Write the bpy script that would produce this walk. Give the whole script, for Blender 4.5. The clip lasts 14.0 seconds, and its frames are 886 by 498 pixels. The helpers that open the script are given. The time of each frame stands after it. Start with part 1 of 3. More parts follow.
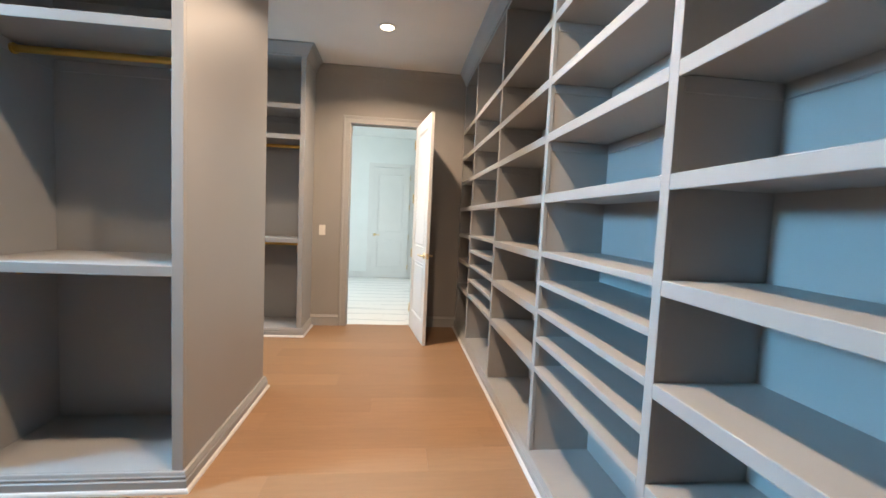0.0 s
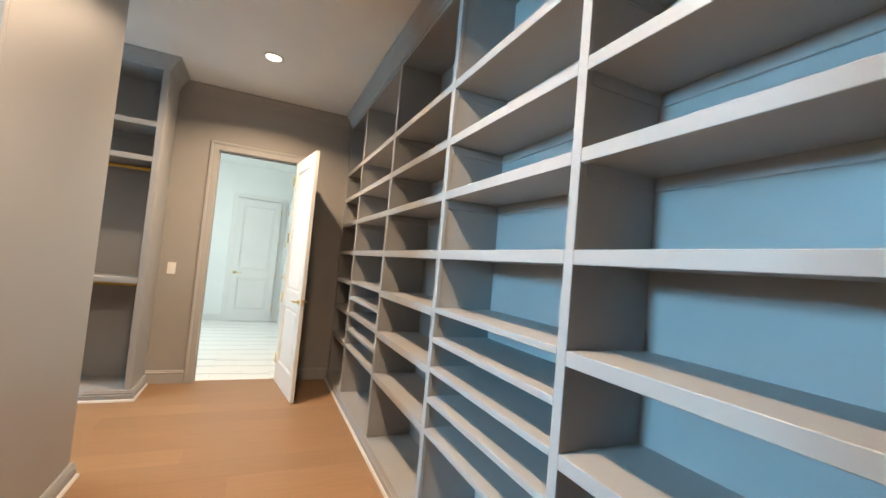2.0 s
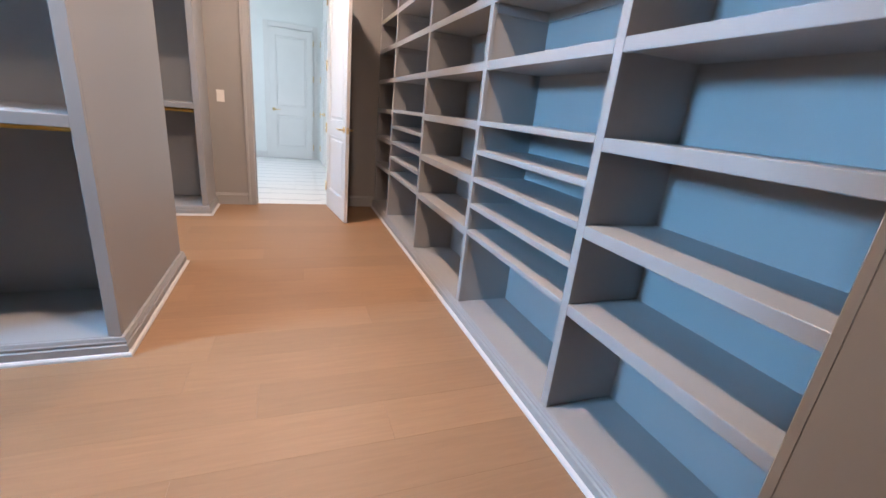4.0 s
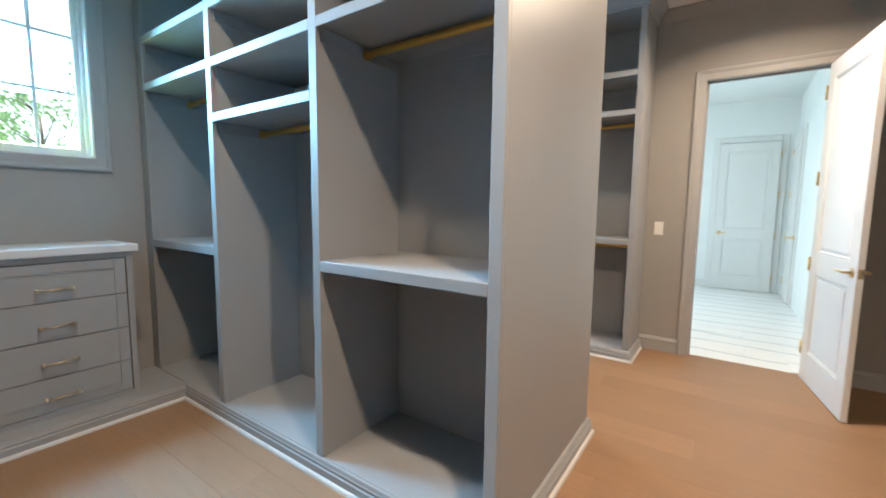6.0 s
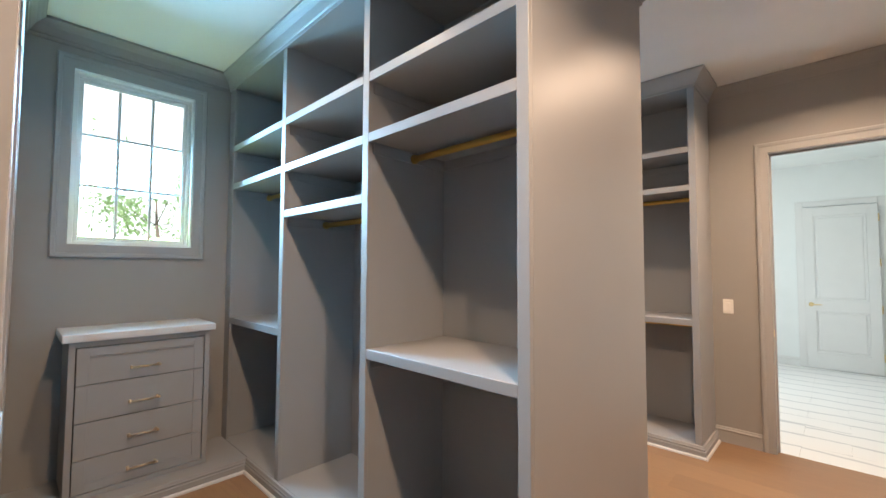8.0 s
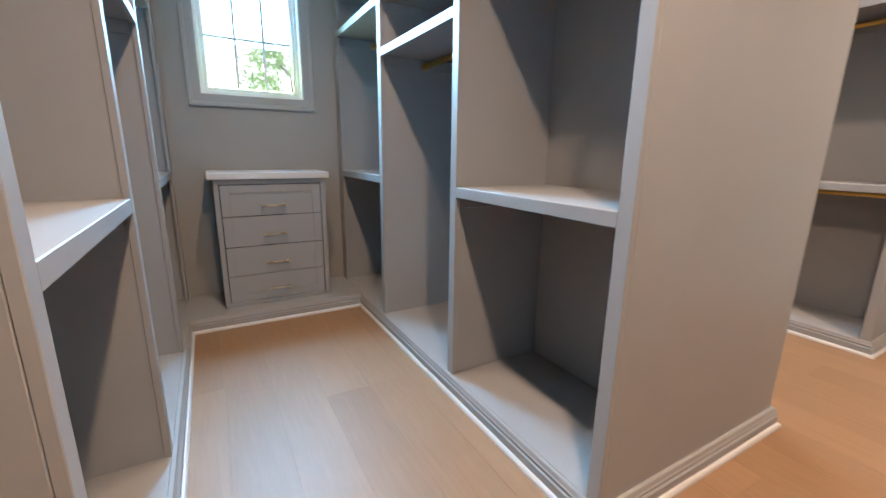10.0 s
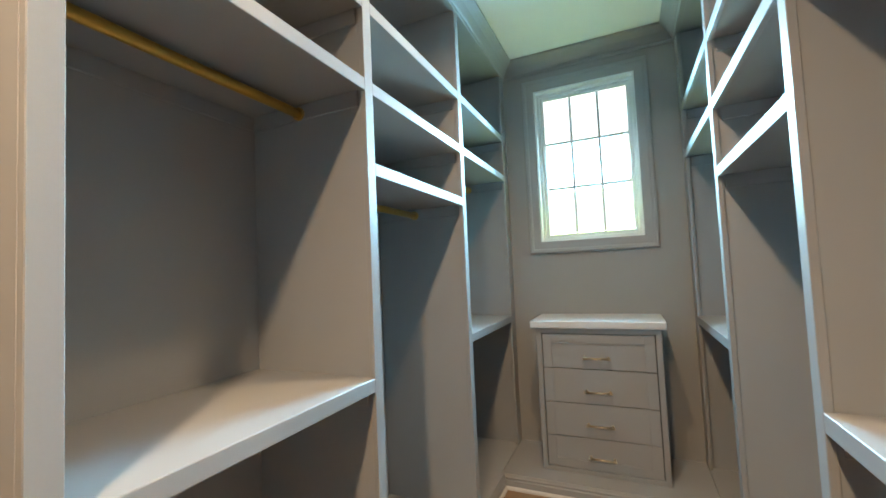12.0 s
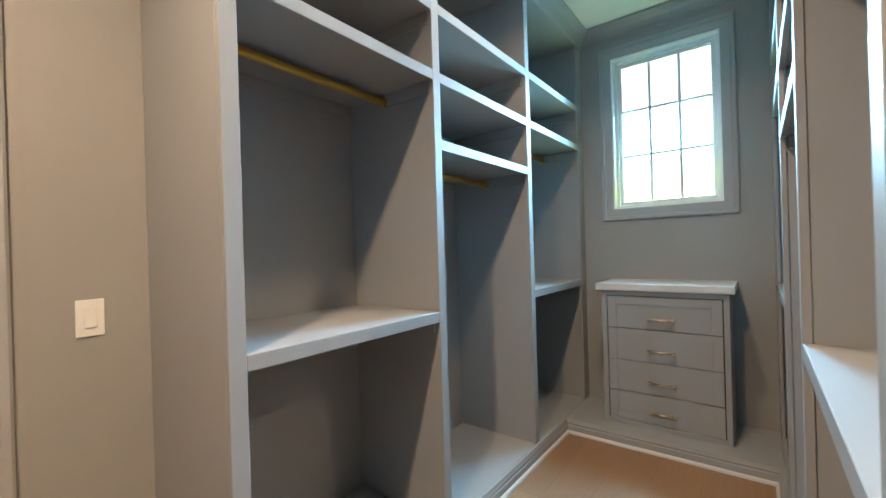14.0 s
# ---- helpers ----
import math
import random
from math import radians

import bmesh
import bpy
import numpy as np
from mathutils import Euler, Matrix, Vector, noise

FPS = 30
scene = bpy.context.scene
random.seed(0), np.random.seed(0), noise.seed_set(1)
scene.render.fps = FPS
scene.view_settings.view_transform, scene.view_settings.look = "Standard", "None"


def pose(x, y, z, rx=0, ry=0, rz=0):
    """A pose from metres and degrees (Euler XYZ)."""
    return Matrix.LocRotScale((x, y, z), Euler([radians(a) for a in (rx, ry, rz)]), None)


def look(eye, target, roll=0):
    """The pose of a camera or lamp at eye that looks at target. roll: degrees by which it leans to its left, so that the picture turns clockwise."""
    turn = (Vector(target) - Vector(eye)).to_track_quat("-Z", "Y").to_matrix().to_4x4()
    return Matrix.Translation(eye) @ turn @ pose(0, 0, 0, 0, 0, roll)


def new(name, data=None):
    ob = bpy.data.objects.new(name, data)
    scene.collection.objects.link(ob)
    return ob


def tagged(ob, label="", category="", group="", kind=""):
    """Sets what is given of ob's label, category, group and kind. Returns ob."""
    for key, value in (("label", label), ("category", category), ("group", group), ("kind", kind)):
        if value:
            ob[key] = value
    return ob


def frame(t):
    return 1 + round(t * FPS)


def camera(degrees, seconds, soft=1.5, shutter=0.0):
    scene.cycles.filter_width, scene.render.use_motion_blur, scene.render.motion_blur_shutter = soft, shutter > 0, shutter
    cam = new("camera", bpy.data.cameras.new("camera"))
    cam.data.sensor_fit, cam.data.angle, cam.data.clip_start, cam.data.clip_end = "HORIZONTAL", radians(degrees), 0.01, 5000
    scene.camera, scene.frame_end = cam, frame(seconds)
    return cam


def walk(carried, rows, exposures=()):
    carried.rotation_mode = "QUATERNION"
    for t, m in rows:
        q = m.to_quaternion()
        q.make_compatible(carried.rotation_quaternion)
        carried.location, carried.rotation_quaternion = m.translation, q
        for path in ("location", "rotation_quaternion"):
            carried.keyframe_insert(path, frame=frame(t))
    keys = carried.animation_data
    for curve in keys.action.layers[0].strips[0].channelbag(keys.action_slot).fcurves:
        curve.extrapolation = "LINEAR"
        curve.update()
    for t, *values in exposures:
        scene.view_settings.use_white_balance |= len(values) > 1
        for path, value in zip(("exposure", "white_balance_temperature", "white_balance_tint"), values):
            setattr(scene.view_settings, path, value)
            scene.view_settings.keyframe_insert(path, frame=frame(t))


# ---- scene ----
cam = camera(94.4, 14.0, shutter=0.22)
PATH = [
    (0, (0.092, 0.643, 1.339), (0.317, 2.625, 1.199), 2.6),
    (0.5, (0.080, 0.892, 1.396), (0.467, 2.854, 1.380), 4.1),
    (1, (0.073, 0.969, 1.444), (0.618, 2.892, 1.529), 5.1),
    (1.5, (0.031, 0.897, 1.438), (0.721, 2.769, 1.569), 5.4),
    (2, (-0.014, 0.766, 1.409), (0.800, 2.590, 1.500), 5.2),
    (2.2, (-0.027, 0.709, 1.397), (0.825, 2.518, 1.449), 5.0),
    (4.3, (-0.133, 0.587, 1.188), (0.443, 2.369, 0.485), 3.9),
    (4.5, (-0.116, 0.694, 1.173), (0.253, 2.523, 0.451), 3.5),
    (5, (-0.073, 0.950, 1.201), (-0.309, 2.822, 0.538), 2.5),
    (5.5, (-0.142, 1.149, 1.237), (-0.925, 2.928, 0.766), 1.3),
    (5.8, (-0.220, 1.313, 1.278), (-1.238, 3.006, 0.967), 1.0),
    (6, (-0.261, 1.406, 1.333), (-1.398, 3.038, 1.128), 0.7),
    (6.5, (-0.333, 1.537, 1.445), (-1.634, 3.055, 1.481), 0.6),
    (7, (-0.338, 1.552, 1.499), (-1.701, 3.005, 1.681), 0.5),
    (7.2, (-0.312, 1.531, 1.510), (-1.682, 2.974, 1.705), 0.3),
    (9.3, (0.096, 1.314, 1.267), (-1.376, 2.632, 0.955), 1.1),
    (9.5, (0.037, 1.389, 1.233), (-1.472, 2.648, 0.861), 1.1),
    (10, (-0.161, 1.631, 1.229), (-1.854, 2.593, 0.771), 0.8),
    (10.5, (-0.277, 1.796, 1.226), (-2.161, 2.328, 0.815), -0.1),
    (11, (-0.367, 2.012, 1.294), (-2.348, 2.027, 1.019), -1.2),
    (11.5, (-0.452, 2.132, 1.356), (-2.398, 1.677, 1.276), -2.3),
    (12, (-0.576, 2.247, 1.442), (-2.400, 1.432, 1.547), -2.6),
    (12.5, (-0.637, 2.289, 1.488), (-2.325, 1.237, 1.704), -2.5),
    (13, (-0.602, 2.357, 1.464), (-2.198, 1.171, 1.672), -1.8),
    (13.5, (-0.494, 2.456, 1.414), (-2.062, 1.221, 1.541), -1.5),
    (14, (-0.363, 2.553, 1.355), (-1.949, 1.335, 1.353), -1.7),
]
EXPOSURES = [
    (0.0, 0.0, 6250, 12), (1.0, 0.08, 6450, 9), (2.2, 0.08, 6450, 10), (4.3, -0.15, 5750, 21), (5.0, -0.12, 6050, 20), (5.5, -0.07, 5850, 11), (6.0, 0.0, 5800, 8), (6.5, -0.04, 6400, 15), (7.0, -0.08, 6700, 16),
    (9.4, -0.03, 6150, 17), (10.0, -0.03, 6250, 17), (10.5, -0.03, 6250, 14), (11.0, -0.03, 6300, 12), (12.0, -0.05, 6900, 8), (12.5, -0.07, 7000, 9), (13.0, -0.11, 6850, 13), (13.5, -0.14, 6850, 13), (14.0, -0.14, 6400, 9),
]
walk(cam, [(t, look(eye, target, roll)) for t, eye, target, roll in PATH], EXPOSURES)

# ---- world and light ----
CEIL = 3.09
world = bpy.data.worlds.new("sky")
scene.world = world
world.use_nodes = True
wn = world.node_tree.nodes
sky = wn.new("ShaderNodeTexSky")
sky.sky_type = "NISHITA"
sky.sun_disc = False
sky.sun_elevation = radians(48)
sky.sun_rotation = radians(100)
wn["Background"].inputs["Strength"].default_value = 0.15
world.node_tree.links.new(sky.outputs[0], wn["Background"].inputs["Color"])


def lamp(name, kind, energy, colour, m, **settings):
    data = bpy.data.lights.new(name, kind)
    data.energy, data.color = energy, colour
    if kind == "AREA":
        data.shape = settings.get("shape", "RECTANGLE")
        data.size = settings.get("size", 0.1)
        data.size_y = settings.get("size_y", 0.1)
        data.spread = radians(settings.get("spread", 180))
    if kind == "SUN":
        data.angle = radians(settings.get("angle", 0.5))
    ob = new(name, data)
    ob.matrix_world = m
    return ob


lamp("sun", "SUN", 5.0, (1.0, 0.95, 0.87), look((20, -4, 22), (0, 0, 0)), angle=0.5)
# daylight through the closet windows, set in their openings, and light thrown up by the lawn at the sills
for wy, share in ((2.008, 1.0), (4.498, 0.25)):
    lamp("window_daylight", "AREA", 98 * share, (0.27, 0.67, 1.0), look((-3.914, wy, 2.36), (0, wy, 1.25)), size=0.58, size_y=0.70, spread=102)
    lamp("lawn_bounce", "AREA", 7 * share, (0.60, 1.0, 0.44), look((-3.95, wy, 1.68), (-3.2, wy, 2.47)), size=0.64, size_y=0.06)
# daylight for the bathroom, added at an unseen opening assumed in its west wall
lamp("bathroom_daylight", "AREA", 50, (0.86, 1.0, 0.97), look((-2.25, 7.9, 1.75), (1, 7.9, 1.5)), size=1.5, size_y=1.9)
LIGHTS = [(-0.066, 4.60), (-0.10, 1.98), (-2.10, 2.02), (-2.10, 4.50)]
for (lx, ly), watts in zip(LIGHTS, (58, 67, 22, 24)):
    lamp("downlight_lamp", "AREA", watts, (1.0, 0.73, 0.49), pose(lx, ly, CEIL - 0.012), shape="DISK", size=0.11, spread=147)


# ---- materials ----
def material(name, colour, rough=0.5, metal=0.0, **more):
    m = bpy.data.materials.new(name)
    m.use_nodes = True
    b = m.node_tree.nodes["Principled BSDF"]
    b.inputs["Base Color"].default_value = (*colour, 1)
    b.inputs["Roughness"].default_value = rough
    b.inputs["Metallic"].default_value = metal
    return m


def node(m, kind, **values):
    n = m.node_tree.nodes.new(kind)
    for k, v in values.items():
        n.inputs[k].default_value = v
    return n


def link(m, a, out, b, inp):
    m.node_tree.links.new(a.outputs[out], b.inputs[inp])


def paint(name, colour, rough=0.42, bump=0.05, grain=220.0):
    """Brushed or rolled paint: faint roller texture, slow drift of tone and sheen."""
    m = material(name, colour, rough)
    b = m.node_tree.nodes["Principled BSDF"]
    b.inputs["Specular IOR Level"].default_value = 0.34
    co = node(m, "ShaderNodeTexCoord")
    fine = node(m, "ShaderNodeTexNoise", Scale=grain, Detail=3.0)
    slow = node(m, "ShaderNodeTexNoise", Scale=2.3, Detail=4.0)
    link(m, co, "Object", fine, "Vector")
    link(m, co, "Object", slow, "Vector")
    ramp = node(m, "ShaderNodeMapRange")
    ramp.inputs["To Min"].default_value, ramp.inputs["To Max"].default_value = 0.93, 1.05
    link(m, slow, "Fac", ramp, "Value")
    mul = m.node_tree.nodes.new("ShaderNodeVectorMath")
    mul.operation = "SCALE"
    mul.inputs[0].default_value = colour
    link(m, ramp, "Result", mul, "Scale")
    link(m, mul, "Vector", b, "Base Color")
    rr = node(m, "ShaderNodeMapRange")
    rr.inputs["To Min"].default_value, rr.inputs["To Max"].default_value = rough - 0.06, rough + 0.08
    link(m, slow, "Fac", rr, "Value")
    link(m, rr, "Result", b, "Roughness")
    bp = node(m, "ShaderNodeBump", Strength=bump, Distance=0.002)
    link(m, fine, "Fac", bp, "Height")
    link(m, bp, "Normal", b, "Normal")
    return m


def oak():
    m = material("light_oak", (0.42, 0.27, 0.15), 0.42)
    b = m.node_tree.nodes["Principled BSDF"]
    co, info = node(m, "ShaderNodeTexCoord"), node(m, "ShaderNodeObjectInfo")
    shift = m.node_tree.nodes.new("ShaderNodeCombineXYZ")
    ten = m.node_tree.nodes.new("ShaderNodeMath")
    ten.operation, ten.inputs[1].default_value = "MULTIPLY", 37.0
    link(m, info, "Random", ten, 0)
    link(m, ten, 0, shift, "X")
    link(m, ten, 0, shift, "Y")
    add = m.node_tree.nodes.new("ShaderNodeVectorMath")
    link(m, co, "Object", add, 0)
    link(m, shift, "Vector", add, 1)
    stretch = node(m, "ShaderNodeMapping")
    stretch.inputs["Scale"].default_value = (1.2, 14.0, 14.0)
    link(m, add, "Vector", stretch, "Vector")
    grain = node(m, "ShaderNodeTexNoise", Scale=3.0, Detail=8.0, Roughness=0.62, Distortion=0.6)
    link(m, stretch, "Vector", grain, "Vector")
    cloud = node(m, "ShaderNodeTexNoise", Scale=1.6, Detail=2.0)
    link(m, add, "Vector", cloud, "Vector")
    ramp = node(m, "ShaderNodeValToRGB")
    ramp.color_ramp.elements[0].position, ramp.color_ramp.elements[0].color = 0.25, (0.258, 0.148, 0.077, 1)
    ramp.color_ramp.elements[1].position, ramp.color_ramp.elements[1].color = 0.75, (0.312, 0.184, 0.099, 1)
    link(m, grain, "Fac", ramp, "Fac")
    hsv = node(m, "ShaderNodeHueSaturation")
    val = node(m, "ShaderNodeMapRange")
    val.inputs["To Min"].default_value, val.inputs["To Max"].default_value = 0.90, 1.08
    link(m, info, "Random", val, "Value")
    mixv = m.node_tree.nodes.new("ShaderNodeMath")
    mixv.operation = "MULTIPLY"
    cr = node(m, "ShaderNodeMapRange")
    cr.inputs["To Min"].default_value, cr.inputs["To Max"].default_value = 0.9, 1.1
    link(m, cloud, "Fac", cr, "Value")
    link(m, val, "Result", mixv, 0)
    link(m, cr, "Result", mixv, 1)
    link(m, mixv, 0, hsv, "Value")
    link(m, ramp, "Color", hsv, "Color")
    link(m, hsv, "Color", b, "Base Color")
    rr = node(m, "ShaderNodeMapRange")
    rr.inputs["To Min"].default_value, rr.inputs["To Max"].default_value = 0.42, 0.56
    link(m, grain, "Fac", rr, "Value")
    link(m, rr, "Result", b, "Roughness")
    bp = node(m, "ShaderNodeBump", Strength=0.12, Distance=0.001)
    link(m, grain, "Fac", bp, "Height")
    link(m, bp, "Normal", b, "Normal")
    return m


def marble():
    """White marble with long grey veins that run across each slab."""
    m = material("veined_marble", (0.8, 0.8, 0.8), 0.18)
    b = m.node_tree.nodes["Principled BSDF"]
    co, info = node(m, "ShaderNodeTexCoord"), node(m, "ShaderNodeObjectInfo")
    shift = m.node_tree.nodes.new("ShaderNodeCombineXYZ")
    ten = m.node_tree.nodes.new("ShaderNodeMath")
    ten.operation, ten.inputs[1].default_value = "MULTIPLY", 3.0
    link(m, info, "Random", ten, 0)
    link(m, ten, 0, shift, "X")
    small = m.node_tree.nodes.new("ShaderNodeMath")
    small.operation, small.inputs[1].default_value = "MULTIPLY", 0.07
    link(m, info, "Random", small, 0)
    link(m, small, 0, shift, "Y")
    add = m.node_tree.nodes.new("ShaderNodeVectorMath")
    link(m, co, "Object", add, 0)
    link(m, shift, "Vector", add, 1)
    wave = node(m, "ShaderNodeTexWave", Scale=1.05, Distortion=2.2, Detail=3.0)
    wave.inputs["Detail Scale"].default_value = 1.6
    wave.bands_direction = "Y"
    link(m, add, "Vector", wave, "Vector")
    ramp = node(m, "ShaderNodeValToRGB")
    ramp.color_ramp.elements[0].position, ramp.color_ramp.elements[0].color = 0.0, (0.56, 0.58, 0.60, 1)
    ramp.color_ramp.elements[1].position, ramp.color_ramp.elements[1].color = 0.07, (0.82, 0.82, 0.81, 1)
    link(m, wave, "Fac", ramp, "Fac")
    link(m, ramp, "Color", b, "Base Color")
    return m


def glass():
    m = material("window_glass", (1, 1, 1), 0.0)
    b = m.node_tree.nodes["Principled BSDF"]
    b.inputs["Transmission Weight"].default_value = 1.0
    b.inputs["IOR"].default_value = 1.05
    return m


def metal(name, colour, rough):
    m = material(name, colour, rough, 1.0)
    b = m.node_tree.nodes["Principled BSDF"]
    co = node(m, "ShaderNodeTexCoord")
    n = node(m, "ShaderNodeTexNoise", Scale=60.0, Detail=3.0)
    link(m, co, "Object", n, "Vector")
    rr = node(m, "ShaderNodeMapRange")
    rr.inputs["To Min"].default_value, rr.inputs["To Max"].default_value = rough - 0.07, rough + 0.1
    link(m, n, "Fac", rr, "Value")
    link(m, rr, "Result", b, "Roughness")
    return m


def emitter(name, colour, strength):
    m = material(name, colour, 0.4)
    b = m.node_tree.nodes["Principled BSDF"]
    b.inputs["Emission Color"].default_value = (*colour, 1)
    b.inputs["Emission Strength"].default_value = strength
    return m


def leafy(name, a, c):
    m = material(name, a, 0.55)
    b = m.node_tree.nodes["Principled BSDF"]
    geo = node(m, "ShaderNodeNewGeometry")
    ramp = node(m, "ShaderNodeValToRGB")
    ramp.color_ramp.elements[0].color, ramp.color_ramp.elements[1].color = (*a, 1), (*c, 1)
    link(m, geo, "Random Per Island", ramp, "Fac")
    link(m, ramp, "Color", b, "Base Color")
    # strong pale translucency stands in for the glare of full daylight
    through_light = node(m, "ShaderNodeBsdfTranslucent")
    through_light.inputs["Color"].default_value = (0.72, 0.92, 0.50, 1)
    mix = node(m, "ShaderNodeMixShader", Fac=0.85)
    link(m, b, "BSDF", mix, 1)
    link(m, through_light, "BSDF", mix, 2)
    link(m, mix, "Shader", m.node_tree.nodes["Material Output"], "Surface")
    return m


CABINET = paint("grey_cabinet_paint", (0.318, 0.315, 0.309), 0.42, 0.03, 160)
WALL = paint("greige_wall_paint", (0.325, 0.308, 0.286), 0.62, 0.12, 260)
TRIM = paint("grey_trim_paint", (0.37, 0.362, 0.348), 0.46, 0.02, 150)
SHOE = paint("pale_shoe_paint", (0.60, 0.585, 0.57), 0.4, 0.02, 150)
CEILING = paint("white_ceiling_paint", (0.72, 0.705, 0.68), 0.8, 0.12, 300)
DOOR = paint("white_door_paint", (0.75, 0.745, 0.73), 0.36, 0.02, 150)
BATHWALL = paint("white_bath_paint", (0.80, 0.82, 0.81), 0.6, 0.05, 250)
SASH = paint("white_sash_paint", (0.84, 0.85, 0.85), 0.4, 0.02, 150)
PLASTIC = paint("white_switch_plastic", (0.80, 0.78, 0.74), 0.3, 0.0, 100)
OAK, MARBLE, GLASS = oak(), marble(), glass()
BRASS = metal("aged_brass", (0.62, 0.39, 0.10), 0.34)
GOLD = metal("satin_gold", (0.78, 0.60, 0.32), 0.28)
NICKEL = metal("bronze_nickel", (0.76, 0.60, 0.42), 0.30)
DARK = material("painted_gap_shade", (0.02, 0.02, 0.02), 0.9)
HAZE = emitter("bright_haze", (0.88, 0.96, 1.0), 0.82)
GLOW = emitter("lamp_lens", (1.0, 0.80, 0.55), 7.0)
# leaf greens lifted above natural, outdoor overexposure put into the colour
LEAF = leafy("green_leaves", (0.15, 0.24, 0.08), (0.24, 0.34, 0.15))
BARK = paint("grey_bark", (0.30, 0.25, 0.20), 0.9, 0.6, 30)
GRASS = paint("lawn_green", (0.06, 0.10, 0.03), 0.9, 0.5, 40)
SUBFLOOR = material("dark_subfloor", (0.05, 0.035, 0.025), 0.9)
GROUT = material("pale_grout", (0.72, 0.72, 0.70), 0.9)


# ---- building helpers ----
def boxes(*rows, bevel=0.0, segments=1, bm=None):
    """One bmesh of boxes x0, x1, y0, y1, z0, z1 with softened edges; bm: a bmesh to add sharp boxes to."""
    bm = bm or bmesh.new()
    for x0, x1, y0, y1, z0, z1 in rows:
        m = Matrix.LocRotScale(((x0 + x1) / 2, (y0 + y1) / 2, (z0 + z1) / 2), None, (abs(x1 - x0), abs(y1 - y0), abs(z1 - z0)))
        bmesh.ops.create_cube(bm, size=1.0, matrix=m)
    if bevel:
        bmesh.ops.bevel(bm, geom=bm.edges[:], offset=bevel, segments=segments, affect="EDGES", profile=0.5)
    return bm


def cyl(a, c, r, sides=20, r2=None, bm=None):
    bm = bm or bmesh.new()
    a, c = Vector(a), Vector(c)
    m = Matrix.Translation((a + c) / 2) @ (c - a).to_track_quat("Z", "Y").to_matrix().to_4x4()
    bmesh.ops.create_cone(bm, cap_ends=True, segments=sides, radius1=r, radius2=r if r2 is None else r2, depth=(c - a).length, matrix=m)
    return bm


def ball(c, r, bm=None):
    bm = bm or bmesh.new()
    bmesh.ops.create_uvsphere(bm, u_segments=14, v_segments=8, radius=r, matrix=Matrix.Translation(c))
    return bm


def sweep(path, profile, first=0, last=None, bm=None):
    """Moulding along a plan path: profile points are (out, z), out to the right of the way; corners are mitred."""
    bm = bm or bmesh.new()
    pts = [Vector(p) for p in path]
    last = len(pts) - 1 if last is None else last
    rings = []
    for i in range(first, last + 1):
        normals = []
        for a, c in ((i - 1, i), (i, i + 1)):
            if 0 <= a and c < len(pts):
                d = (pts[c] - pts[a]).normalized()
                normals.append(Vector((d.y, -d.x)))
        n = normals[0] if len(normals) == 1 else (normals[0] + normals[1]) / (1 + normals[0].dot(normals[1]))
        rings.append([bm.verts.new((pts[i].x + n.x * o, pts[i].y + n.y * o, z)) for o, z in profile])
    k = len(profile)
    for r, s in zip(rings, rings[1:]):
        for j in range(k):
            bm.faces.new((r[j], r[(j + 1) % k], s[(j + 1) % k], s[j]))
    bm.faces.new(rings[0])
    bm.faces.new(rings[-1][::-1])
    bmesh.ops.recalc_face_normals(bm, faces=bm.faces[:])
    return bm


def mesh_of(name, bm, mat, smooth=False):
    me = bpy.data.meshes.new(name)
    bm.to_mesh(me)
    bm.free()
    me.materials.append(mat)
    if smooth:
        for p in me.polygons:
            p.use_smooth = True
    return me


def root_of(ob):
    while ob.parent:
        ob = ob.parent
    return ob


def part(name, bm, mat, parent, label="", smooth=False):
    """A bmesh in room coordinates as one mesh under a thing or a part."""
    bm.transform(Matrix.Translation(root_of(parent).location).inverted())
    ob = new(name, mesh_of(name, bm, mat, smooth))
    ob.parent = parent
    if label:
        ob["label"] = label
    return ob


def thing(name, at, label, category, group=""):
    ob = new(name)
    ob.location = at
    ob.empty_display_size = 0.1
    return tagged(ob, label, category, group)


def solid(name, bm, mat, label="", category="", kind="structure", smooth=False):
    ob = new(name, mesh_of(name, bm, mat, smooth))
    return tagged(ob, label, category, "", kind)


# ---- plan ----
NY, SY = 2.642, 1.405          # fronts of the two facing wardrobes
NX, SX = -0.880, -0.886      # their end panels
BLOCK = 3.81                 # far side of the north wardrobe block
N2Y, N2X = 5.195, -0.914     # front and end of the wardrobe by the door
WX, DY, SWY = -3.815, 5.688, 0.815   # window wall, door wall, south wall
RX, RBACK = 0.856, 1.195      # shelving front and back
PLAT = -3.268                # front of the platform under the window
BASE = 0.093
RBASE = 0.096
DOOR_L, DOOR_R, DOOR_H = -0.498, 0.300, 2.434
SD_L, SD_R = -0.452, 0.460
FARY = 9.85

# ---- structure ----
WY0, WY1, WZ0, WZ1 = 1.644, 2.378, 1.624, 2.828
AISLE = 2.49                # from one wardrobe aisle to the next
wall = boxes((WX - 0.15, WX, 0.66, WY0, 0, 3.2), (WX - 0.15, WX, WY1, WY0 + AISLE, 0, 3.2), (WX - 0.15, WX, WY1 + AISLE, 5.80, 0, 3.2))
for wy in (WY0, WY0 + AISLE):
    boxes((WX - 0.15, WX, wy, wy + WY1 - WY0, 0, WZ0), (WX - 0.15, WX, wy, wy + WY1 - WY0, WZ1, 3.2), bm=wall)
solid("wall_west", wall, WALL, "greige painted wall with two windows", "wall")
